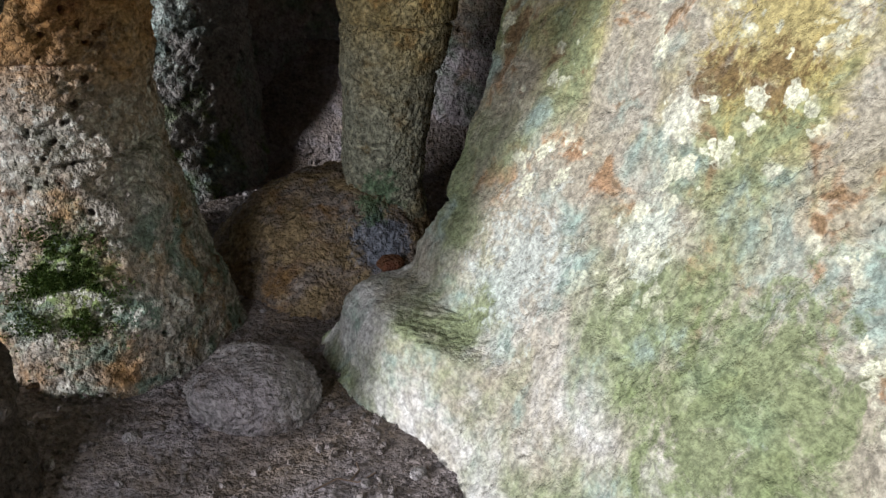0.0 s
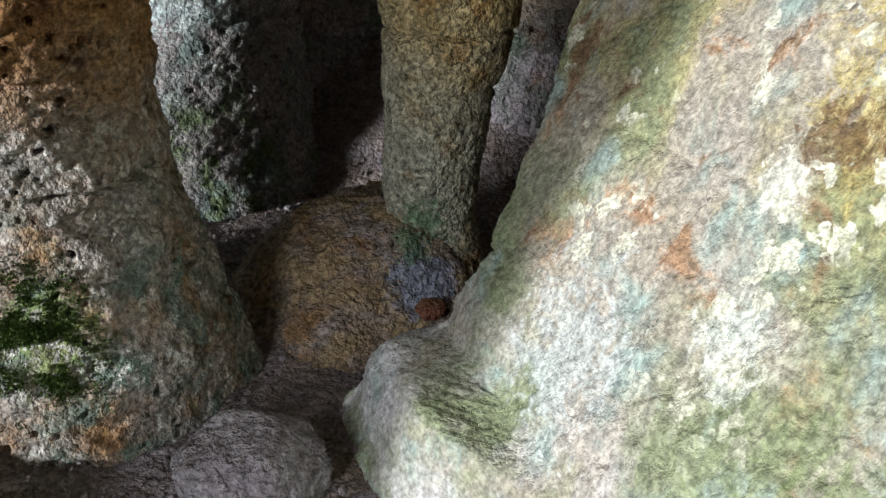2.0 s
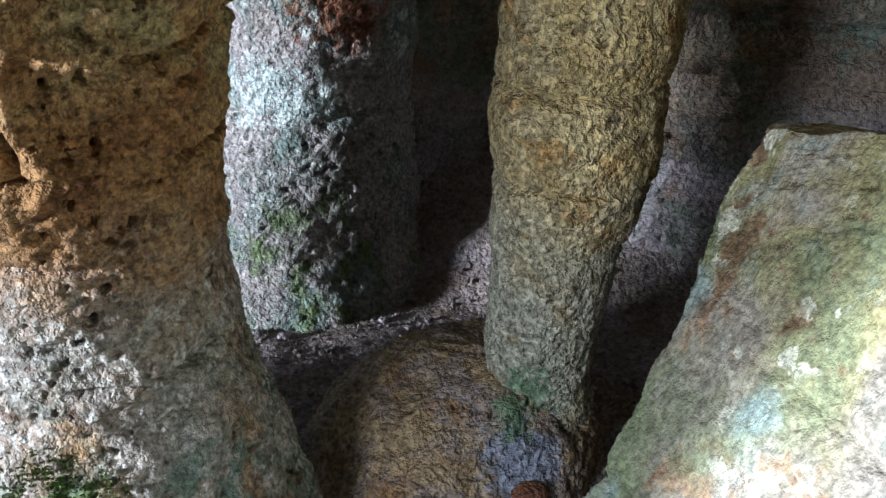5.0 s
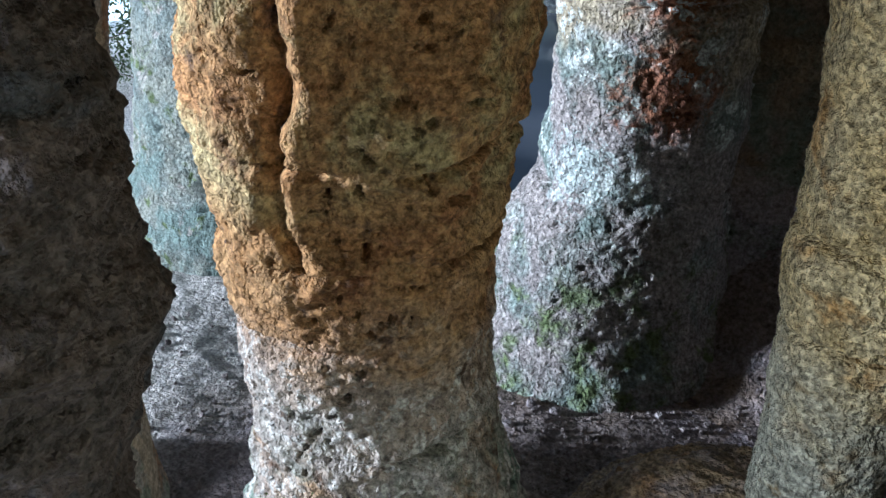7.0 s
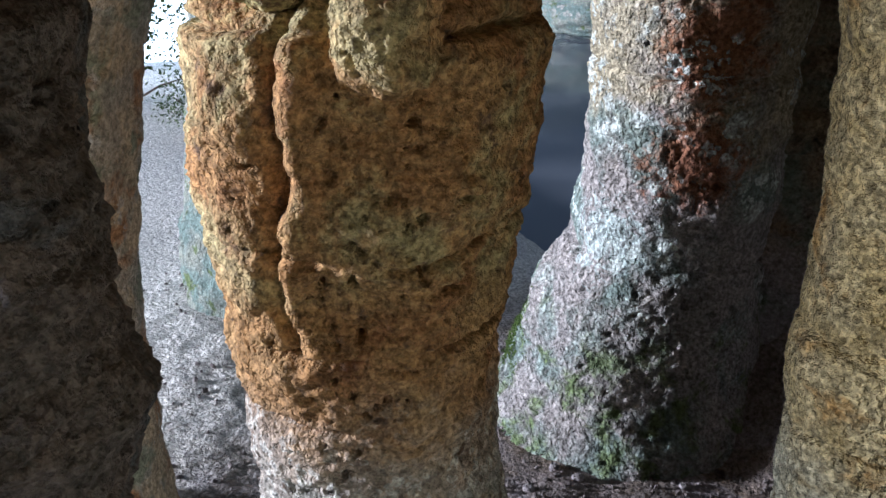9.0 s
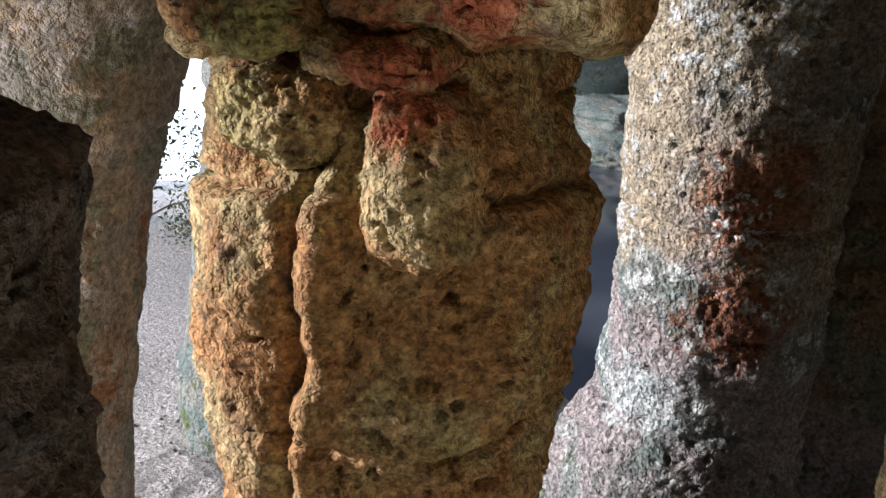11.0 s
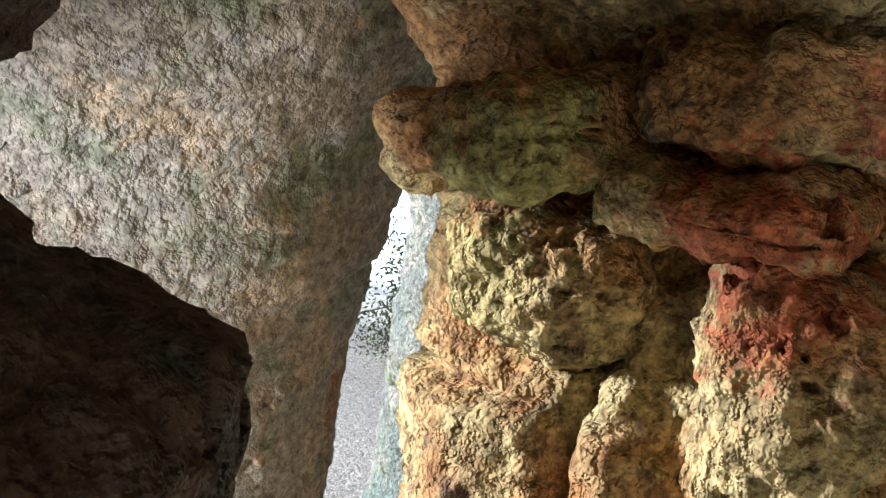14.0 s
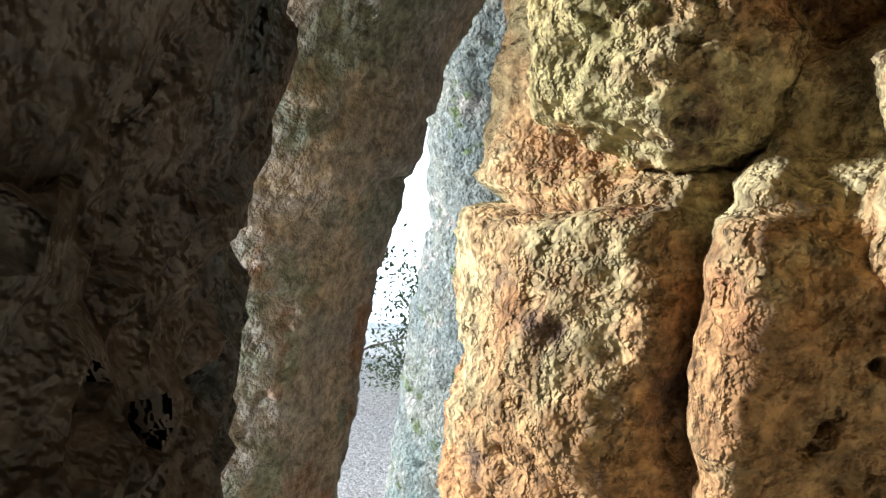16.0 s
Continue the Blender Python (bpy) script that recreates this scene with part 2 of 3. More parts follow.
mat_d = rock_material("weathered_outer_rock", (0.36, 0.39, 0.34), (0.26, 0.32, 0.31), [(TEAL, 5.0, 0.45, 0.55, 0.8, 0.4), (GREEN, 9, 0.58, 0.66)], (PALE, 22, 0.1, -0.2, 0.1), 0.5, seed=15)
mat_wall = rock_material("layered_cave_wall", (0.33, 0.25, 0.16), (0.28, 0.23, 0.18),
                         [(LILAC, 3.0, 0.25, 0.45, 0.85, 0.4), ((0.20, 0.25, 0.20), 4.0, 0.42, 0.65), ((0.26, 0.17, 0.10), 5.0, 0.55, 0.75)], None, 0.5, seed=18)
mat_ceiling = rock_material("ochre_ceiling_rock", (0.32, 0.20, 0.10), (0.40, 0.29, 0.16),
                            [((0.24, 0.27, 0.12), 5.0, 0.5, 0.6), ((0.38, 0.13, 0.06), 3.5, 0.55, 0.66), ((0.5, 0.42, 0.28), 6.0, 0.55, 0.65)], None, 0.75, seed=21, bump=0.9,
                            spots=[(RED, (-0.62, 2.06, 1.99), 0.10, 1.8), ((0.20, 0.25, 0.09), (-0.82, 2.05, 1.97), 0.09, 2.0)])
# near-black base: the shade on this rock is put into its colour
mat_painted_shade = rock_material("painted_shade_rock", (0.10, 0.085, 0.075), (0.13, 0.10, 0.085), [((0.08, 0.085, 0.09), 5, 0.5, 0.65)], None, 0.5, seed=24)
# pale sand, lightened further so the colour itself looks glaringly sunlit
SUNLIT_SAND = (0.78, 0.77, 0.75)
mat_floor = rock_material("earth_floor", (0.30, 0.26, 0.26), (0.22, 0.19, 0.18), [((0.27, 0.21, 0.16), 2.5, 0.48, 0.70), (LILAC, 4.0, 0.5, 0.65), ((0.12, 0.10, 0.10), 7.0, 0.6, 0.72)], None, 0.6, seed=27, bump=0.9, outdoors=SUNLIT_SAND)
mat_stone = rock_material("grey_boulder_stone", (0.34, 0.31, 0.33), (0.42, 0.40, 0.41), [((0.24, 0.21, 0.21), 14, 0.55, 0.66)], None, 0.5, seed=30)


# ---- ground ----
def spaced(low, high, fine_low, fine_high, step, coarse):
    """Coordinates with a fine stretch and steps that grow outwards."""
    mid = list(np.arange(fine_low, fine_high, step))
    up, s = [], step
    v = fine_high
    while v < high:
        up.append(v)
        s = min(s * 1.25, coarse)
        v += s
    up.append(high)
    down, s = [], step
    v = fine_low
    while v > low:
        s = min(s * 1.25, coarse)
        v -= s
        down.append(max(v, low))
    return np.array(down[::-1] + mid + up)


def floor_height(x, y):
    p = np.stack([x, y, np.zeros_like(x)], 1)
    inside = smooth(-5.5, -3.5, x)
    z = -0.03 + 0.04 * fbm(p, 0.7, 3) * inside + 0.012 * fbm(p + 4, 0.12, 3) * inside
    near = smooth(9, 5, np.hypot(x, y - 2))
    z += near * (0.009 * np.abs(fbm(p + 8, 0.035, 2)))
    z += 0.06 * np.exp(-(((x + 0.34) / 0.34) ** 2 + ((y - 2.9) / 0.26) ** 2))
    z += 0.50 * smooth(3.72, 4.35, y + 0.04 * fbm(p, 0.3, 2)) * smooth(-1.2, -0.8, x)
    z += 0.10 * np.exp(-(((x + 1.35) / 0.35) ** 2 + ((y - 2.0) / 0.3) ** 2))
    wet = smooth(-0.2, 0.8, y - 4.9 + 0.55 * (x + 2.4)) * smooth(-1.7, -2.3, x) * smooth(14.5, 12.0, y - 0.3 * x)
    z -= 0.45 * wet
    z += 0.06 * fbm(p * 0.5, 0.5, 3) * smooth(-2.6, -4, x) * (1 - wet)
    z += 2.5 * smooth(13, 40, np.hypot(x + 2, y - 3))
    return z


gx = spaced(-900, 900, -3.2, 0.7, 0.016, 60)
gy = spaced(-900, 900, 1.2, 4.2, 0.016, 60)
X, Y = np.meshgrid(gx, gy)
X, Y = X.ravel(), Y.ravel()
ground = new("ground", grid_mesh("ground", np.stack([X, Y, floor_height(X, Y)], 1), len(gy), len(gx), mat_floor))
tagged(ground, "uneven grey-brown earth floor with gravel and dust", "ground", kind="structure")

# ---- water outside ----
mat_water = bpy.data.materials.new("still_water")
mat_water.use_nodes = True
wn = mat_water.node_tree
ws = wn.nodes["Principled BSDF"]
ws.inputs["Base Color"].default_value = (0.16, 0.18, 0.22, 1)
ws.inputs["Roughness"].default_value = 0.08
wgeo = wn.nodes.new("ShaderNodeNewGeometry")
wb = wn.nodes.new("ShaderNodeBump")
wb.inputs["Strength"].default_value, wb.inputs["Distance"].default_value = 0.2, 0.02
wn.links.new(noise_node(wn, wgeo.outputs["Position"], 2.5, 3), wb.inputs["Height"])
wn.links.new(wb.outputs[0], ws.inputs["Normal"])
wx, wy = np.meshgrid(np.linspace(-11, -1.7, 20), np.linspace(4.6, 16, 20))
water = new("water", grid_mesh("water", np.stack([wx.ravel(), wy.ravel(), np.full(wx.size, -0.22)], 1), 20, 20, mat_water))
tagged(water, "calm grey-blue water outside the cave", "water", kind="structure")


# ---- ceiling ----
def sheet_ceiling(x, y):
    p = np.stack([x, y, np.zeros_like(x)], 1)
    z = 2.27 + 0.14 * fbm(p, 0.8, 3) + weathering(p + 60, 1.5, 1.5, 1)
    z = np.round(z / 0.09) * 0.09 * 0.5 + z * 0.5
    for cx, cy, rad, dip in ((-1.32, 1.5, 0.42, 0.42), (-1.1, 4.0, 0.6, 0.3), (-0.1, 3.1, 0.45, 0.3), (0.9, 1.6, 0.5, 0.2)):
        z -= dip * np.exp(-(((x - cx) ** 2 + (y - cy) ** 2) / rad ** 2) ** 1.5)
    return z


cxs, cys = spaced(-2.3, 3.4, -2.2, 0.3, 0.014, 0.12), spaced(-0.4, 5.2, 1.4, 3.0, 0.014, 0.12)
X, Y = np.meshgrid(cxs, cys)
X, Y = X.ravel(), Y.ravel()
mouth = 1.32 - 1.72 * smooth(-0.95, -0.45, X)
Y = np.where(Y < 2.0, mouth + (Y + 0.4) / 2.4 * (2.0 - mouth), Y)
ceiling = new("ceiling", grid_mesh("ceiling", np.stack([X, Y, sheet_ceiling(X, Y)], 1), len(cys), len(cxs), mat_ceiling))
tagged(ceiling, "low rough ochre rock ceiling in broken layers", "ceiling", kind="structure")
bm = bmesh.new()
for x0, x1, y0 in ((-0.7, 3.45, -0.3), (-2.25, -0.704, 1.38)):
    box = bmesh.ops.create_cube(bm, size=1)["verts"]
    bmesh.ops.transform(bm, matrix=Matrix.LocRotScale(((x0 + x1) / 2, (y0 + 5.3) / 2, 3.1), None, (x1 - x0, 5.3 - y0, 1.1)), verts=box)
mesh = bpy.data.meshes.new("roof_rock")
bm.to_mesh(mesh)
mesh.materials.append(mat_ceiling)
roof = tagged(new("roof_rock", mesh), "solid rock mass above the cave", "rock", kind="structure")


# ---- walls ----
def wall(name, x0, x1, place, label, material, z1=2.7, fine=0.014):
    u, z = np.meshgrid(np.arange(x0, x1, fine), np.arange(-0.25, z1, fine))
    shape = u.shape
    u, z = u.ravel(), z.ravel()
    flat, normal = place(u, z)
    strata = 0.02 * np.sign(perlin(np.stack([u * 0.3, u * 0, z / 0.16], 1))) * smooth(0.3, 0.6, z)
    d = weathering(flat, 1.4, 1.0) + strata + cracks(flat, (0.45, 0.75, 1.0, 1.3), 0.02) + 0.06 * fbm(flat, 0.6, 2)
    ob = new(name, grid_mesh(name, flat + normal * d[:, None], shape[0], shape[1], material))
    return tagged(ob, label, "wall", kind="structure")


def back_place(u, z):
    bay = 0.30 * np.exp(-((u + 0.50) / 0.32) ** 2)
    y = 3.92 + bay + 0.12 * z - 0.25 * smooth(1.2, 2.2, z)
    return np.stack([u, y, z], 1), np.array([0.0, -1.0, 0.0])


def right_place(u, z):
    return np.stack([1.9 + 0 * u, u, z], 1), np.array([-1.0, 0.0, 0.0])


def rear_place(u, z):
    return np.stack([u, -0.9 + 0 * u, z], 1), np.array([0.0, 1.0, 0.0])


wall("wall_back", -1.5, 2.2, back_place, "dark layered cave wall with greenish and lilac stains", mat_wall)
wall("wall_right", -1.0, 4.4, right_place, "rough brown wall added to keep sky light out", mat_wall, fine=0.03)
# never in view: added behind the camera to block sky light from the rear
wall("rear_light_block", -0.9, 2.2, rear_place, "rough brown wall added to keep sky light out", mat_wall, fine=0.03)


# ---- pillars ----
def shape_a(a, z):
    """The cleft with its rib on the lit face."""
    deg = np.degrees(a)
    line = np.stack([z * 0, z * 0 + 4, z], 1)
    wob = 16 * fbm(line, 0.33, 4)
    wide = 3.6 + 4.0 * fbm(line + 9, 0.13, 3)
    dent = -0.085 * np.exp(-((deg - 278) / 36) ** 4) * smooth(1.60, 1.67, z) * smooth(2.05, 1.95, z)
    bulge = 0.022 * np.exp(-((deg - 268) / 11) ** 2) * smooth(1.05, 1.25, z) * smooth(1.66, 1.60, z)
    cleft = -0.034 * np.exp(-((deg - 284 - wob) / wide) ** 2) * smooth(0.95, 1.1, z) * smooth(1.78, 1.68, z)
    rib = 0.024 * np.exp(-((deg - 293 - wob) / 5.0) ** 2) * smooth(0.95, 1.1, z) * smooth(1.80, 1.7, z)
    return cleft + rib + bulge + dent


pillar_a = column("rock_pillar", mat_a, [(-0.2, -1.02, 2.46, 0.44), (0.1, -1.02, 2.46, 0.37), (0.33, -1.02, 2.47, 0.31), (0.55, -1.03, 2.47, 0.26), (0.68, -1.04, 2.46, 0.255), (0.93, -1.04, 2.46, 0.275), (1.15, -1.04, 2.46, 0.305), (1.35, -1.03, 2.46, 0.335), (1.58, -1.02, 2.46, 0.335), (1.66, -1.02, 2.46, 0.31), (1.76, -1.02, 2.46, 0.295), (1.92, -1.02, 2.46, 0.29), (2.1, -1.0, 2.46, 0.42), (2.5, -1.0, 2.46, 0.75)],
                  11.0, 0.0065, 1.0, 1.5, (0.60, 0.84, 1.02, 1.22, 1.62, 1.76), shape_a, 0.034)
tagged(pillar_a, "thick ochre limestone pillar, pitted and cleft, moss at its foot", "rock pillar", "cave pillars")

pillar_b = column("rock_pillar", mat_b, [(-0.2, -1.24, 3.96, 0.62), (0.0, -1.25, 3.96, 0.52), (0.2, -1.25, 3.98, 0.44), (0.42, -1.23, 3.99, 0.40), (0.64, -1.17, 4.01, 0.33), (0.9, -1.14, 4.01, 0.33), (1.3, -1.13, 4.01, 0.34), (1.75, -1.09, 4.01, 0.36), (2.0, -1.04, 4.06, 0.45), (2.5, -0.99, 4.06, 0.7)],
                  23.0, 0.0085, 0.8, 1.0, (0.62, 1.25), None, 0.024)
tagged(pillar_b, "grey limestone pillar with white lichen and a rust stain", "rock pillar", "cave pillars")

pillar_c = column("rock_pillar", mat_c, [(-0.2, -0.24, 3.02, 0.24), (0.05, -0.22, 3.02, 0.18), (0.25, -0.20, 3.02, 0.135), (0.43, -0.19, 3.02, 0.145), (0.62, -0.18, 3.02, 0.155), (0.8, -0.155, 3.02, 0.185), (0.95, -0.15, 3.02, 0.20), (1.2, -0.12, 3.03, 0.20), (1.5, -0.12, 3.04, 0.21), (1.8, -0.08, 3.05, 0.27), (2.4, -0.05, 3.05, 0.5)],
                  37.0, 0.006, 0.6, 0.6, (0.63, 0.80, 1.02, 1.3), None, 0.024)
tagged(pillar_c, "slender yellow limestone pillar with green algae at its foot", "rock pillar", "cave pillars")

pillar_e = column("rock_pillar", mat_e, [(-0.2, -1.99, 2.12, 0.36), (0.2, -1.99, 2.13, 0.31), (0.7, -1.98, 2.15, 0.28), (1.0, -1.98, 2.15, 0.29), (1.3, -1.98, 2.16, 0.33), (1.5, -1.98, 2.16, 0.37), (1.65, -1.97, 2.16, 0.42), (1.78, -1.97, 2.17, 0.44), (1.9, -1.95, 2.17, 0.49), (2.05, -1.93, 2.17, 0.56), (2.5, -1.9, 2.2, 0.8)],
                  51.0, 0.0085, 0.6, 0.8, (1.45, 1.60, 1.70), None, 0.014)
tagged(pillar_e, "slim tan pillar flaring into the ceiling, orange below", "rock pillar", "cave pillars")

# side pillar, shade painted in through its material colour
pillar_f = column("rock_pillar", mat_painted_shade, [(-0.2, -1.14, 1.62, 0.24), (0.3, -1.13, 1.62, 0.19), (0.8, -1.10, 1.62, 0.19), (1.0, -1.04, 1.62, 0.21), (1.2, -0.97, 1.63, 0.22), (1.5, -0.97, 1.63, 0.215), (1.62, -0.98, 1.63, 0.215), (1.735, -0.98, 1.63, 0.235), (1.755, -1.0, 1.62, 0.19), (1.80, -1.02, 1.60, 0.165), (1.88, -1.05, 1.58, 0.165), (1.94, -1.10, 1.56, 0.20), (2.0, -1.16, 1.53, 0.26), (2.5, -1.26, 1.5, 0.4)],
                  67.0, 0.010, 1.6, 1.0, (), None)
tagged(pillar_f, "rock pillar with deep shade painted into its colour", "rock pillar", "cave pillars")

pillar_d = column("outer_rock", mat_d, [(-0.5, -3.12, 3.95, 0.68), (0.0, -3.08, 3.9, 0.56), (0.4, -3.06, 3.9, 0.50), (0.9, -3.03, 3.9, 0.48), (1.4, -2.96, 3.9, 0.42), (2.2, -2.9, 3.9, 0.46), (3.2, -2.8, 3.9, 0.55)],
                  83.0, 0.018, 1.2, 1.0, (0.5, 0.9), None)
tagged(pillar_d, "pale grey-green weathered rock pillar outdoors", "rock pillar")


# ---- the big leaning rock ----
def rock_flank():
    th = np.radians(np.concatenate([np.arange(20, 112, 2.0), np.arange(112, 168, 0.16), np.arange(168, 240, 0.5), np.arange(240, 380, 4.0)]))
    side, cap = 230, 50
    v = np.concatenate([np.linspace(0, 1, side), np.ones(cap)])
    k = np.concatenate([np.ones(side), np.linspace(1, 0.02, cap)])
    A, V = np.meshgrid(th, v)
    K = np.repeat(k, len(th))
    A, V = A.ravel(), V.ravel()
    deg = np.degrees(A)
    top = 1.03 + 0.30 * smooth(135.0, 141, deg) + 0.5 * smooth(141, 175, deg)
    z = -0.15 + V * (top + 0.15)
    ox, oy = 1.9, 1.1
    c, s = np.cos(A), np.sin(A)
    # leaning face: x = 0.44 - 0.43 (y - 1.74) + 0.591 (z - 0.64)
    face = (0.44 - 0.43 * (oy - 1.74) + 0.591 * (np.minimum(z, 1.15) - 0.64) + 0.35 * np.maximum(z - 1.15, 0) - ox) / (c + 0.43 * s)
    face = np.where((face > 0) & (c + 0.43 * s < -0.02), face, 9.0)
    yend = np.interp(z, (0.0, 0.2, 0.4, 0.56, 0.87, 1.1), (2.47, 2.46, 2.44, 2.55, 2.74, 2.78))
    end = np.where(s > 0.05, (yend - oy) / np.maximum(s, 0.05), 9.0)
    r = -np.log(np.exp(-26 * face) + np.exp(-26 * end) + np.exp(-26 * 2.6)) / 26
    nose = np.exp(-np.abs((deg - 151.8) / 4.3) ** 4) * smooth(0.225, 0.200, z) * (0.78 + 0.22 * smooth(0.0, 0.19, z))
    r = r + 0.23 * nose
    flat = np.stack([ox + r * c, oy + r * s, z], 1)
    d = weathering(flat + 91, 0.9, 0.8, 1.2) + cracks(flat, (0.42, 0.78), 0.02) + 0.05 * fbm(flat + 2, 0.45, 2)
    r = (r + d) * K
    lift = (1 - K ** 2) * 0.18
    pts = np.stack([ox + r * c, oy + r * s, z + lift + 0.02 * fbm(flat + 7, 0.1, 3)], 1)
    return grid_mesh("leaning_rock", pts, len(v), len(th), mat_r)


tagged(new("leaning_rock", rock_flank()), "huge pale leaning rock covered in lichen and green algae", "rock")


# ---- loose stones ----
def stone(name, place, size, seed, label, material=None, turn=0, fine=48):
    rows, cols = fine, fine * 2
    phi = np.repeat(np.linspace(0.001, math.pi - 0.001, rows), cols)
    a = np.tile(np.linspace(0, 2 * math.pi, cols, endpoint=False), rows)
    n = np.stack([np.sin(phi) * np.cos(a), np.sin(phi) * np.sin(a), np.cos(phi)], 1)
    box = np.sign(n) * np.abs(n) ** 0.8
    d = 1 + 0.24 * fbm(n + seed, 0.9, 2) + 0.09 * fbm(n * (1, 1, 2) + seed, 0.22, 3)
    pts = box * d[:, None] * size
    ob = new(name, grid_mesh(name, pts, rows, cols, material or mat_stone, True))
    ob.matrix_world = pose(*place, 0, 0, turn)
    return tagged(ob, label, "stone")


stone("boulder", (-0.50, 2.09, 0.015), (0.165, 0.13, 0.10), 3.0, "rounded grey-lilac boulder lying on the earth floor", turn=-10)

# a low skirt of bedrock round the yellow pillar's foot
mat_skirt = rock_material("tan_bedrock", (0.36, 0.27, 0.18), (0.33, 0.29, 0.27), [((0.36, 0.22, 0.10), 5.0, 0.5, 0.65), ((0.40, 0.30, 0.17), 6.0, 0.45, 0.6)], None, 0.7, seed=33,
                          spots=[((0.30, 0.35, 0.46), (-0.20, 2.78, 0.13), 0.11, 1.4), ((0.13, 0.25, 0.13), (-0.22, 2.82, 0.25), 0.07, 1.6)])
skirt = column("rock_skirt", mat_skirt, [(-0.15, -0.44, 3.02, 0.50), (0.0, -0.43, 3.02, 0.42), (0.08, -0.41, 3.02, 0.36), (0.15, -0.38, 3.02, 0.30), (0.21, -0.35, 3.03, 0.24), (0.25, -0.32, 3.04, 0.19), (0.27, -0.29, 3.05, 0.08)], 5.0, 0.007, 1.3, 1.2)
tagged(skirt, "low tan bedrock skirt round the foot of a yellow pillar", "rock", kind="structure")


# the layer of ceiling rock that juts out over the thick pillar
def jutting(name, lo, hi, seed, label, material=mat_ceiling):
    (x0, y0, z0), (x1, y1, z1) = lo, hi
    rows, cols = 150, 260
    phi = np.repeat(np.linspace(0.01, math.pi - 0.01, rows), cols)
    a = np.tile(np.linspace(0, 2 * math.pi, cols, endpoint=False), rows)
    n = np.stack([np.sin(phi) * np.cos(a), np.sin(phi) * np.sin(a), np.cos(phi)], 1)
    box = n / np.power((np.abs(n) ** 7).sum(1), 1 / 7)[:, None]
    c, h = np.array([(x0 + x1) / 2, (y0 + y1) / 2, (z0 + z1) / 2]), np.array([(x1 - x0) / 2, (y1 - y0) / 2, (z1 - z0) / 2])
    flat = c + box * h
    d = weathering(flat + seed, 1.1, 1.0) + 0.05 * fbm(flat + seed, 0.35, 3)
    ob = new(name, grid_mesh(name, flat + n * d[:, None], rows, cols, material, True))
    return tagged(ob, label, "rock", kind="structure")


jutting("ceiling_ledge", (-0.95, 2.08, 2.0), (0.35, 2.75, 2.3), 3.0, "broken ochre rock layer jutting from the ceiling")
# the bulge gets its shade from the darkened colour as well
jutting("ceiling_bulge", (-1.75, 1.2, 1.93), (-0.90, 1.79, 2.4), 13.0, "bulge of ceiling rock with shade painted into its colour", mat_painted_shade)


# the broken blocks of the thick pillar's head
def head_block(place, half, turn, seed, power=4.5):
    rows, cols = 96, 150
    phi = np.repeat(np.linspace(0.01, math.pi - 0.01, rows), cols)
    a = np.tile(np.linspace(0, 2 * math.pi, cols, endpoint=False), rows)
    n = np.stack([np.sin(phi) * np.cos(a), np.sin(phi) * np.sin(a), np.cos(phi)], 1)
    box = n / np.power((np.abs(n) ** power).sum(1), 1 / power)[:, None]
    flat = (box * half) @ np.array(Euler([radians(v) for v in turn]).to_matrix()).T + place
    way = (n / half) @ np.array(Euler([radians(v) for v in turn]).to_matrix()).T
    way /= np.linalg.norm(way, axis=1)[:, None]
    d = 0.75 * weathering(flat + seed, 1.0, 1.3) + 0.030 * fbm(flat + seed, 0.11, 3) + 0.010 * np.abs(fbm(flat + seed, 0.03, 2))
    ob = new("block", grid_mesh("block", flat + way * d[:, None], rows, cols, mat_a, True))
    ob.parent = pillar_a
    return ob


head_block((-1.07, 2.26, 1.870), (0.165, 0.145, 0.050), (4, -5, -8), 2.0)
head_block((-1.03, 2.265, 1.715), (0.105, 0.120, 0.080), (-10, 6, 4), 7.0, 3.2)
head_block((-0.785, 2.29, 1.665), (0.085, 0.120, 0.125), (-6, 8, 24), 12.0, 3.2)
head_block((-0.84, 2.31, 1.830), (0.115, 0.140, 0.032), (8, 8, 12), 17.0)
head_block((-0.74, 2.36, 1.90), (0.20, 0.14, 0.05), (0, 4, 20), 22.0)
head_block((-1.17, 2.33, 1.60), (0.07, 0.10, 0.055), (-8, 4, -14), 27.0, 3.2)


# ---- moss on the thick pillar ----
def plain_mesh(name, verts, faces, material):
    mesh = bpy.data.meshes.new(name)
    mesh.from_pydata([tuple(v) for v in verts], [], [tuple(f) for f in faces])
    mesh.materials.append(material)
    return mesh


def leaf_material(name, dark, light):
    m = bpy.data.materials.new(name)
    m.use_nodes = True
    nt = m.node_tree
    geo = nt.nodes.new("ShaderNodeNewGeometry")
    col = mixed(nt, geo.outputs["Random Per Island"], dark, light)
    nt.links.new(col, nt.nodes["Principled BSDF"].inputs["Base Color"])
    nt.nodes["Principled BSDF"].inputs["Roughness"].default_value = 0.7
    return m


mat_moss = leaf_material("green_moss", (0.05, 0.10, 0.02), (0.16, 0.24, 0.06))
rs = np.random.RandomState(4)


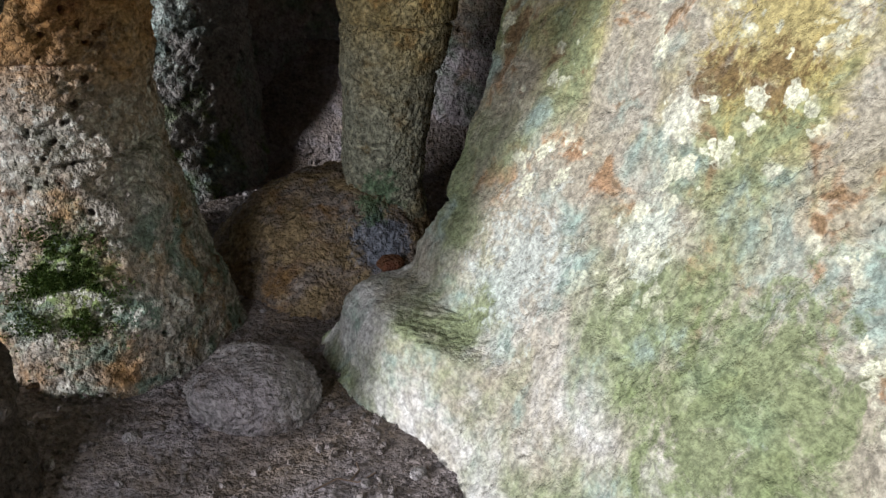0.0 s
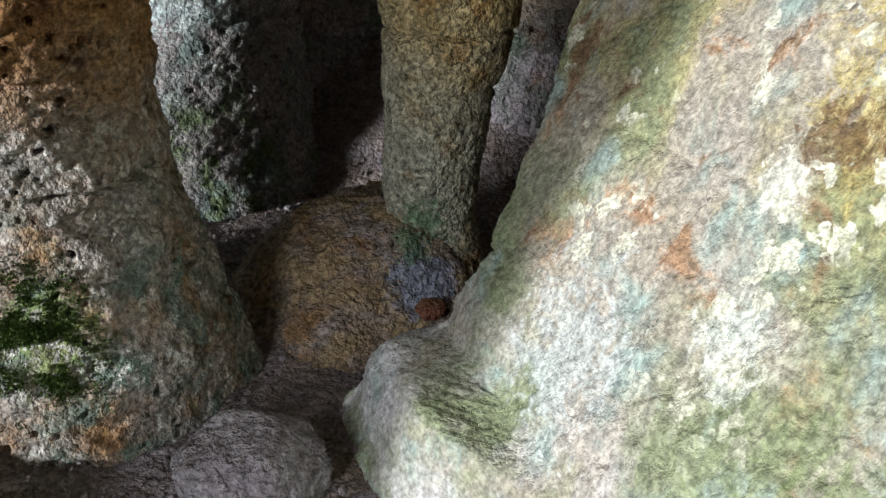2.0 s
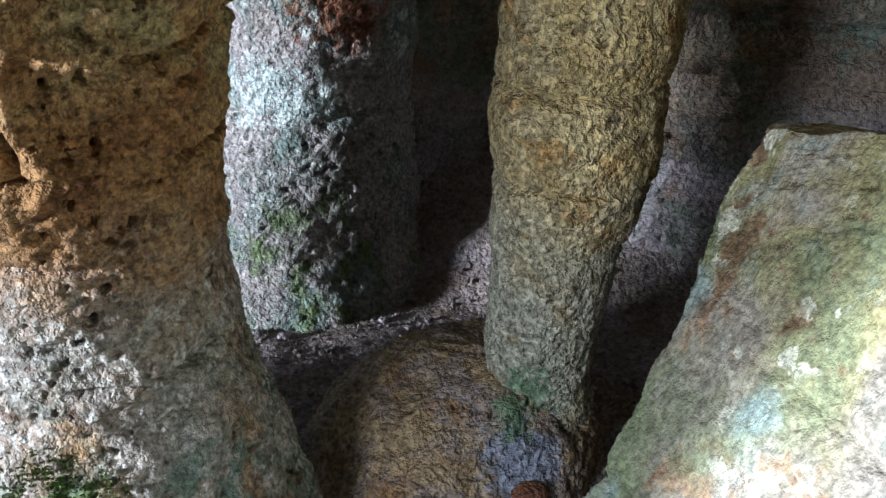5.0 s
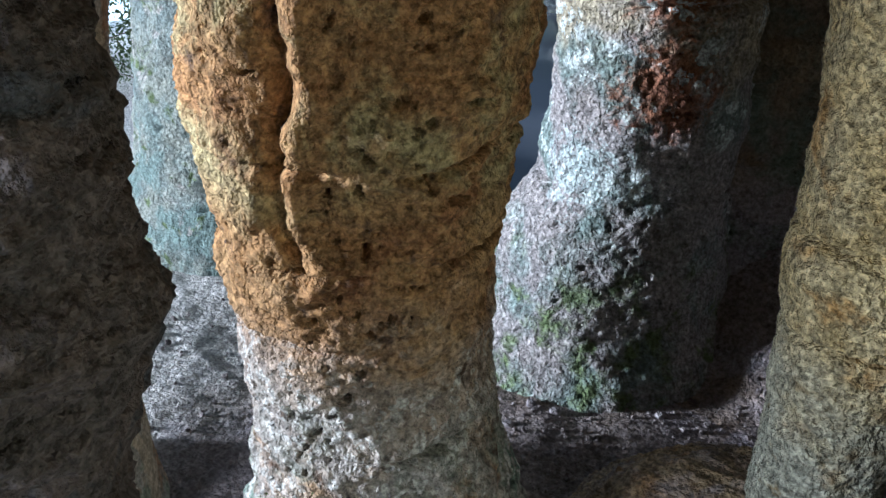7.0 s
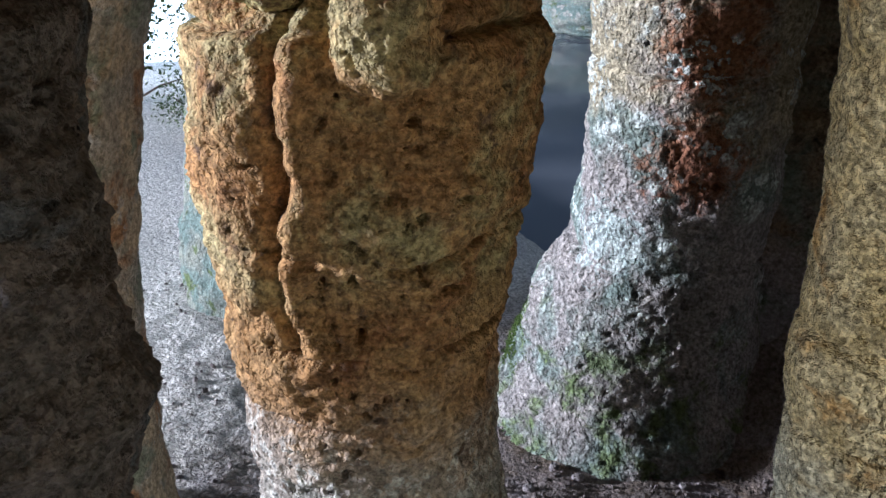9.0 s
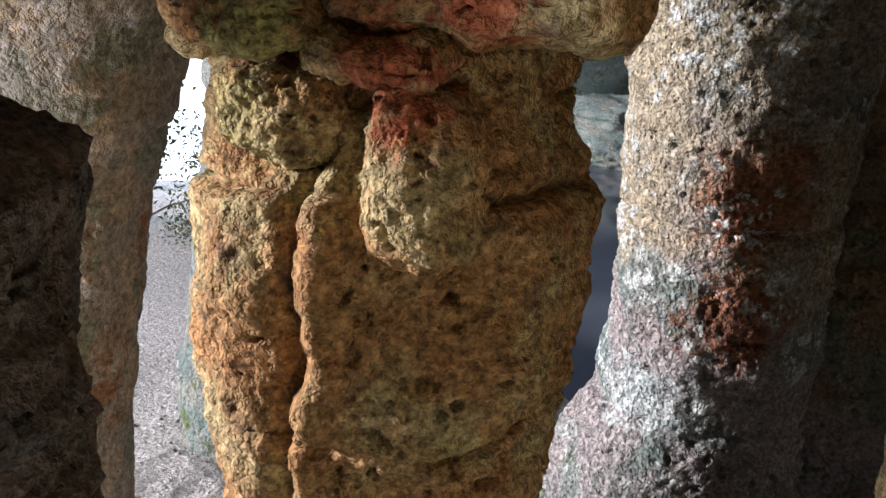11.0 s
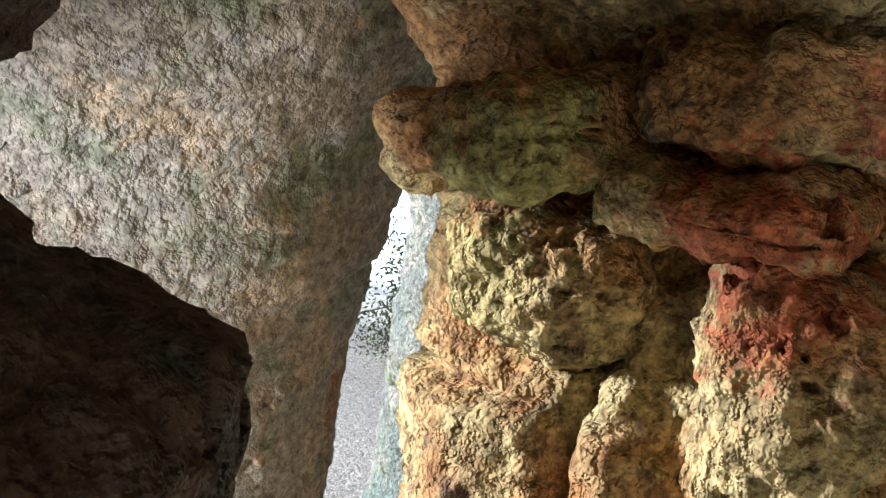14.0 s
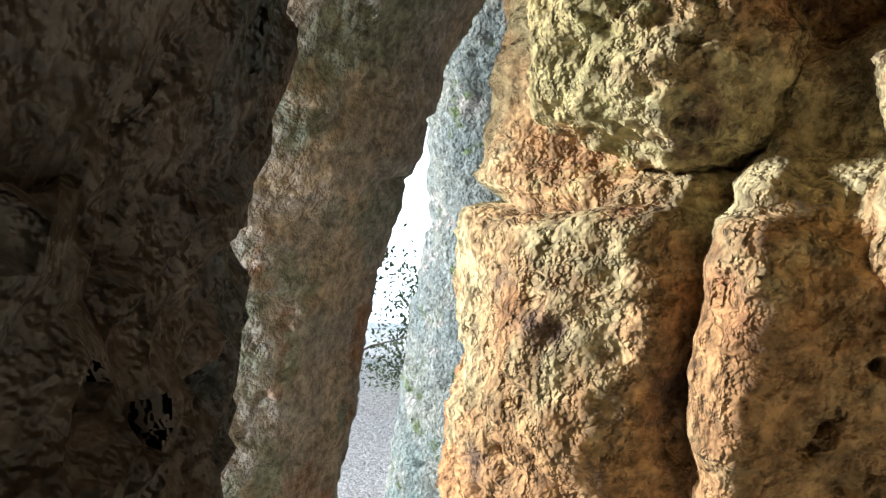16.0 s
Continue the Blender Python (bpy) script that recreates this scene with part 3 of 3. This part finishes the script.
def moss_on(owner, centre, spread, count, label):
    co = np.empty(len(owner.data.vertices) * 3, dtype=np.float32)
    owner.data.vertices.foreach_get("co", co)
    nm = np.empty(len(owner.data.vertices) * 3, dtype=np.float32)
    owner.data.vertices.foreach_get("normal", nm)
    co, nm = co.reshape(-1, 3), nm.reshape(-1, 3)
    d2 = (((co - centre) / spread) ** 2).sum(1)
    weight = np.exp(-d2 * 1.5) * smooth(-0.1, 0.25, fbm(co.astype(float) + 5, 0.09, 3))
    pick = rs.choice(len(co), count, p=weight / weight.sum())
    verts, faces = [], []
    for i in pick:
        base = co[i] + rs.normal(0, 0.003, 3)
        for _ in range(3):
            up = nm[i] + rs.normal(0, 0.55, 3) + (0, 0, 0.3)
            up = up / np.linalg.norm(up) * rs.uniform(0.004, 0.010)
            side = np.cross(up, rs.normal(0, 1, 3))
            side = side / np.linalg.norm(side) * rs.uniform(0.0012, 0.0028)
            k = len(verts)
            verts += [base - side, base + side, base + up + side * 0.4, base + up - side * 0.4]
            faces.append((k, k + 1, k + 2, k + 3))
    ob = new("moss", plain_mesh("moss", verts, faces, mat_moss))
    ob.parent = owner
    return tagged(ob, label, kind="stuff")


moss_on(pillar_a, np.array((-0.98, 2.13, 0.28)), np.array((0.11, 0.10, 0.13)), 3600, "tufts of green moss")
moss_on(pillar_b, np.array((-1.58, 3.85, 0.15)), np.array((0.12, 0.2, 0.13)), 1500, "tufts of green moss")


# ---- gravel and loose stones ----
mat_gravel = rock_material("dusty_gravel", (0.24, 0.21, 0.21), (0.32, 0.29, 0.29), [((0.14, 0.12, 0.11), 25, 0.5, 0.65)], None, 0.5, seed=40)
ICO = bmesh.new()
bmesh.ops.create_icosphere(ICO, subdivisions=1, radius=1)
ico_v = np.array([v.co[:] for v in ICO.verts])
ico_f = np.array([[v.index for v in f.verts] for f in ICO.faces])
ICO.free()


def gravel(name, x0, x1, y0, y1, count, small, large, label):
    x, y = rs.uniform(x0, x1, count), rs.uniform(y0, y1, count)
    keep = perlin(np.stack([x, y, x * 0], 1) / 0.3) + rs.uniform(-0.35, 0.35, count) > -0.05
    x, y = x[keep], y[keep]
    z = floor_height(x, y)
    size = small + (large - small) * rs.uniform(0, 1, len(x)) ** 4
    verts, faces = [], []
    for k in range(len(x)):
        turn = np.array(Euler(rs.uniform(0, 6, 3)).to_matrix())
        shape = ico_v * (1 + rs.uniform(-0.25, 0.25, (len(ico_v), 1))) * (1.2, 0.9, 0.7)
        verts.append(shape @ turn.T * size[k] + (x[k], y[k], z[k] + size[k] * 0.25))
        faces.append(ico_f + k * len(ico_v))
    ob = new(name, plain_mesh(name, np.concatenate(verts), np.concatenate(faces), mat_gravel))
    return tagged(ob, label, "gravel", kind="stuff")


gravel("gravel", -1.5, 0.15, 1.55, 3.95, 9500, 0.0025, 0.013, "small grey gravel strewn over the earth floor")
gravel("gravel", -3.6, -1.5, 1.8, 4.2, 2200, 0.003, 0.014, "small pale gravel on the ground outside")
for k in range(60):
    x, y = rs.uniform(-1.25, -0.05), rs.uniform(1.75, 3.6)
    if math.hypot(x + 0.49, y - 2.1) < 0.2:
        continue
    r = rs.uniform(0.007, 0.017)
    z = float(floor_height(np.array([x]), np.array([y]))[0])
    ob = stone("stone", (x, y, z + r * 0.35), (r * 1.3, r, r * 0.75), k * 3.1, "small rough grey stone on the earth floor", turn=rs.uniform(0, 360), fine=12)
    tagged(ob, group="loose stones on the floor")
mat_red = rock_material("rusty_stone", (0.20, 0.08, 0.05), (0.26, 0.13, 0.07), [], None, 0.5, seed=36)
stone("stone", (-0.17, 2.74, 0.07), (0.045, 0.035, 0.025), 55.0, "small rust-brown stone lying beside a pillar", mat_red, 20, 20)

# twig on the floor
curve = bpy.data.curves.new("twig", "CURVE")
curve.dimensions, curve.bevel_depth, curve.bevel_resolution = "3D", 0.0022, 2
for pts in (((-0.30, 1.74), (-0.25, 1.78), (-0.20, 1.77), (-0.16, 1.80)), ((-0.22, 1.775), (-0.20, 1.81), (-0.21, 1.84))):
    sp = curve.splines.new("POLY")
    sp.points.add(len(pts) - 1)
    for q, (x, y) in zip(sp.points, pts):
        q.co = (x, y, float(floor_height(np.array([x]), np.array([y]))[0]) + 0.008, 1)
mat_twig = leaf_material("dry_twig", (0.10, 0.07, 0.05), (0.12, 0.08, 0.06))
curve.materials.append(mat_twig)
tagged(new("twig", curve), "thin dry brown twig on the earth floor", "twig")

# ---- outdoors ----
for k, (x, y, z, sx, sy, sz) in enumerate(((-5.9, 11.2, 0.1, 0.9, 0.7, 0.45), (-7.6, 12.4, 0.5, 1.6, 1.0, 1.0), (-5.2, 13.2, 0.6, 1.5, 1.1, 1.3), (-9.6, 12.0, 0.4, 1.5, 1.2, 1.3), (-4.0, 4.55, -0.1, 0.35, 0.3, 0.28))):
    stone("shore_rock", (x, y, z), (sx, sy, sz), 70.0 + k, "pale weathered rock on the far shore", mat_d, k * 40, 70)

mat_leaf = leaf_material("shrub_leaf", (0.05, 0.09, 0.03), (0.13, 0.18, 0.07))


def shrub(x, y, size, seed):
    rr = np.random.RandomState(seed)
    z0 = float(floor_height(np.array([x]), np.array([y]))[0]) - 0.05
    base = tagged(new("shrub"), "bushy green shrub growing on the bank", "shrub", "shrubs outside")
    base.location = (x, y, z0)
    limbs = bpy.data.curves.new("branches", "CURVE")
    limbs.dimensions, limbs.bevel_depth = "3D", 0.012 * size
    verts, faces = [], []
    for _ in range(14):
        tip = np.array([rr.normal(0, 0.45), rr.normal(0, 0.45), rr.uniform(0.5, 1.3)]) * size
        sp = limbs.splines.new("POLY")
        sp.points.add(3)
        for q, u in zip(sp.points, (0, 0.35, 0.7, 1.0)):
            w = tip * (u, u, u ** 0.8) + rr.normal(0, 0.03, 3) * u * size
            q.co, q.radius = (*w, 1), 1.1 - u
        for _ in range(130):
            c = tip * rr.uniform(0.45, 1.05) + rr.normal(0, 0.12, 3) * size
            a, b = rr.normal(0, 1, 3), rr.normal(0, 1, 3)
            a = a / np.linalg.norm(a) * 0.035 * size
            b = np.cross(a, b)
            b = b / np.linalg.norm(b) * 0.016 * size
            k = len(verts)
            verts += [c - a, c + b, c + a, c - b]
            faces.append((k, k + 1, k + 2, k + 3))
    limbs.materials.append(mat_twig)
    new("branches", limbs).parent = base
    crown = new("crown", plain_mesh("crown", verts, faces, mat_leaf))
    crown.parent = base


for k, (x, y, size) in enumerate(((-6.4, 6.0, 0.7), (-6.9, 5.3, 0.9), (-5.6, 5.3, 0.45), (-8.8, 13.2, 1.5), (-6.2, 14.0, 1.6))):
    shrub(x, y, size, 100 + k)

# added glowing sheet beyond the side mouth, imitates glare of sunlit ground
mat_glow_sheet = bpy.data.materials.new("glow_sheet")
mat_glow_sheet.use_nodes = True
hn = mat_glow_sheet.node_tree
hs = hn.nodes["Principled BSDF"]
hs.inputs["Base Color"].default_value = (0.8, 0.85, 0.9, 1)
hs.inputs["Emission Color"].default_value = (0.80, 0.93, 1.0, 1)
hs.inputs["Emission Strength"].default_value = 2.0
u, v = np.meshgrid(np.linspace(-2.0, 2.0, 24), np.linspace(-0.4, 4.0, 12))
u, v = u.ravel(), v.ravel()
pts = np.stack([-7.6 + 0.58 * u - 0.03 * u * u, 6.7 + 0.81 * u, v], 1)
tagged(new("backdrop", grid_mesh("backdrop", pts, 12, 24, mat_glow_sheet)), "added glowing sheet that imitates the glare outside", "backdrop", kind="structure")
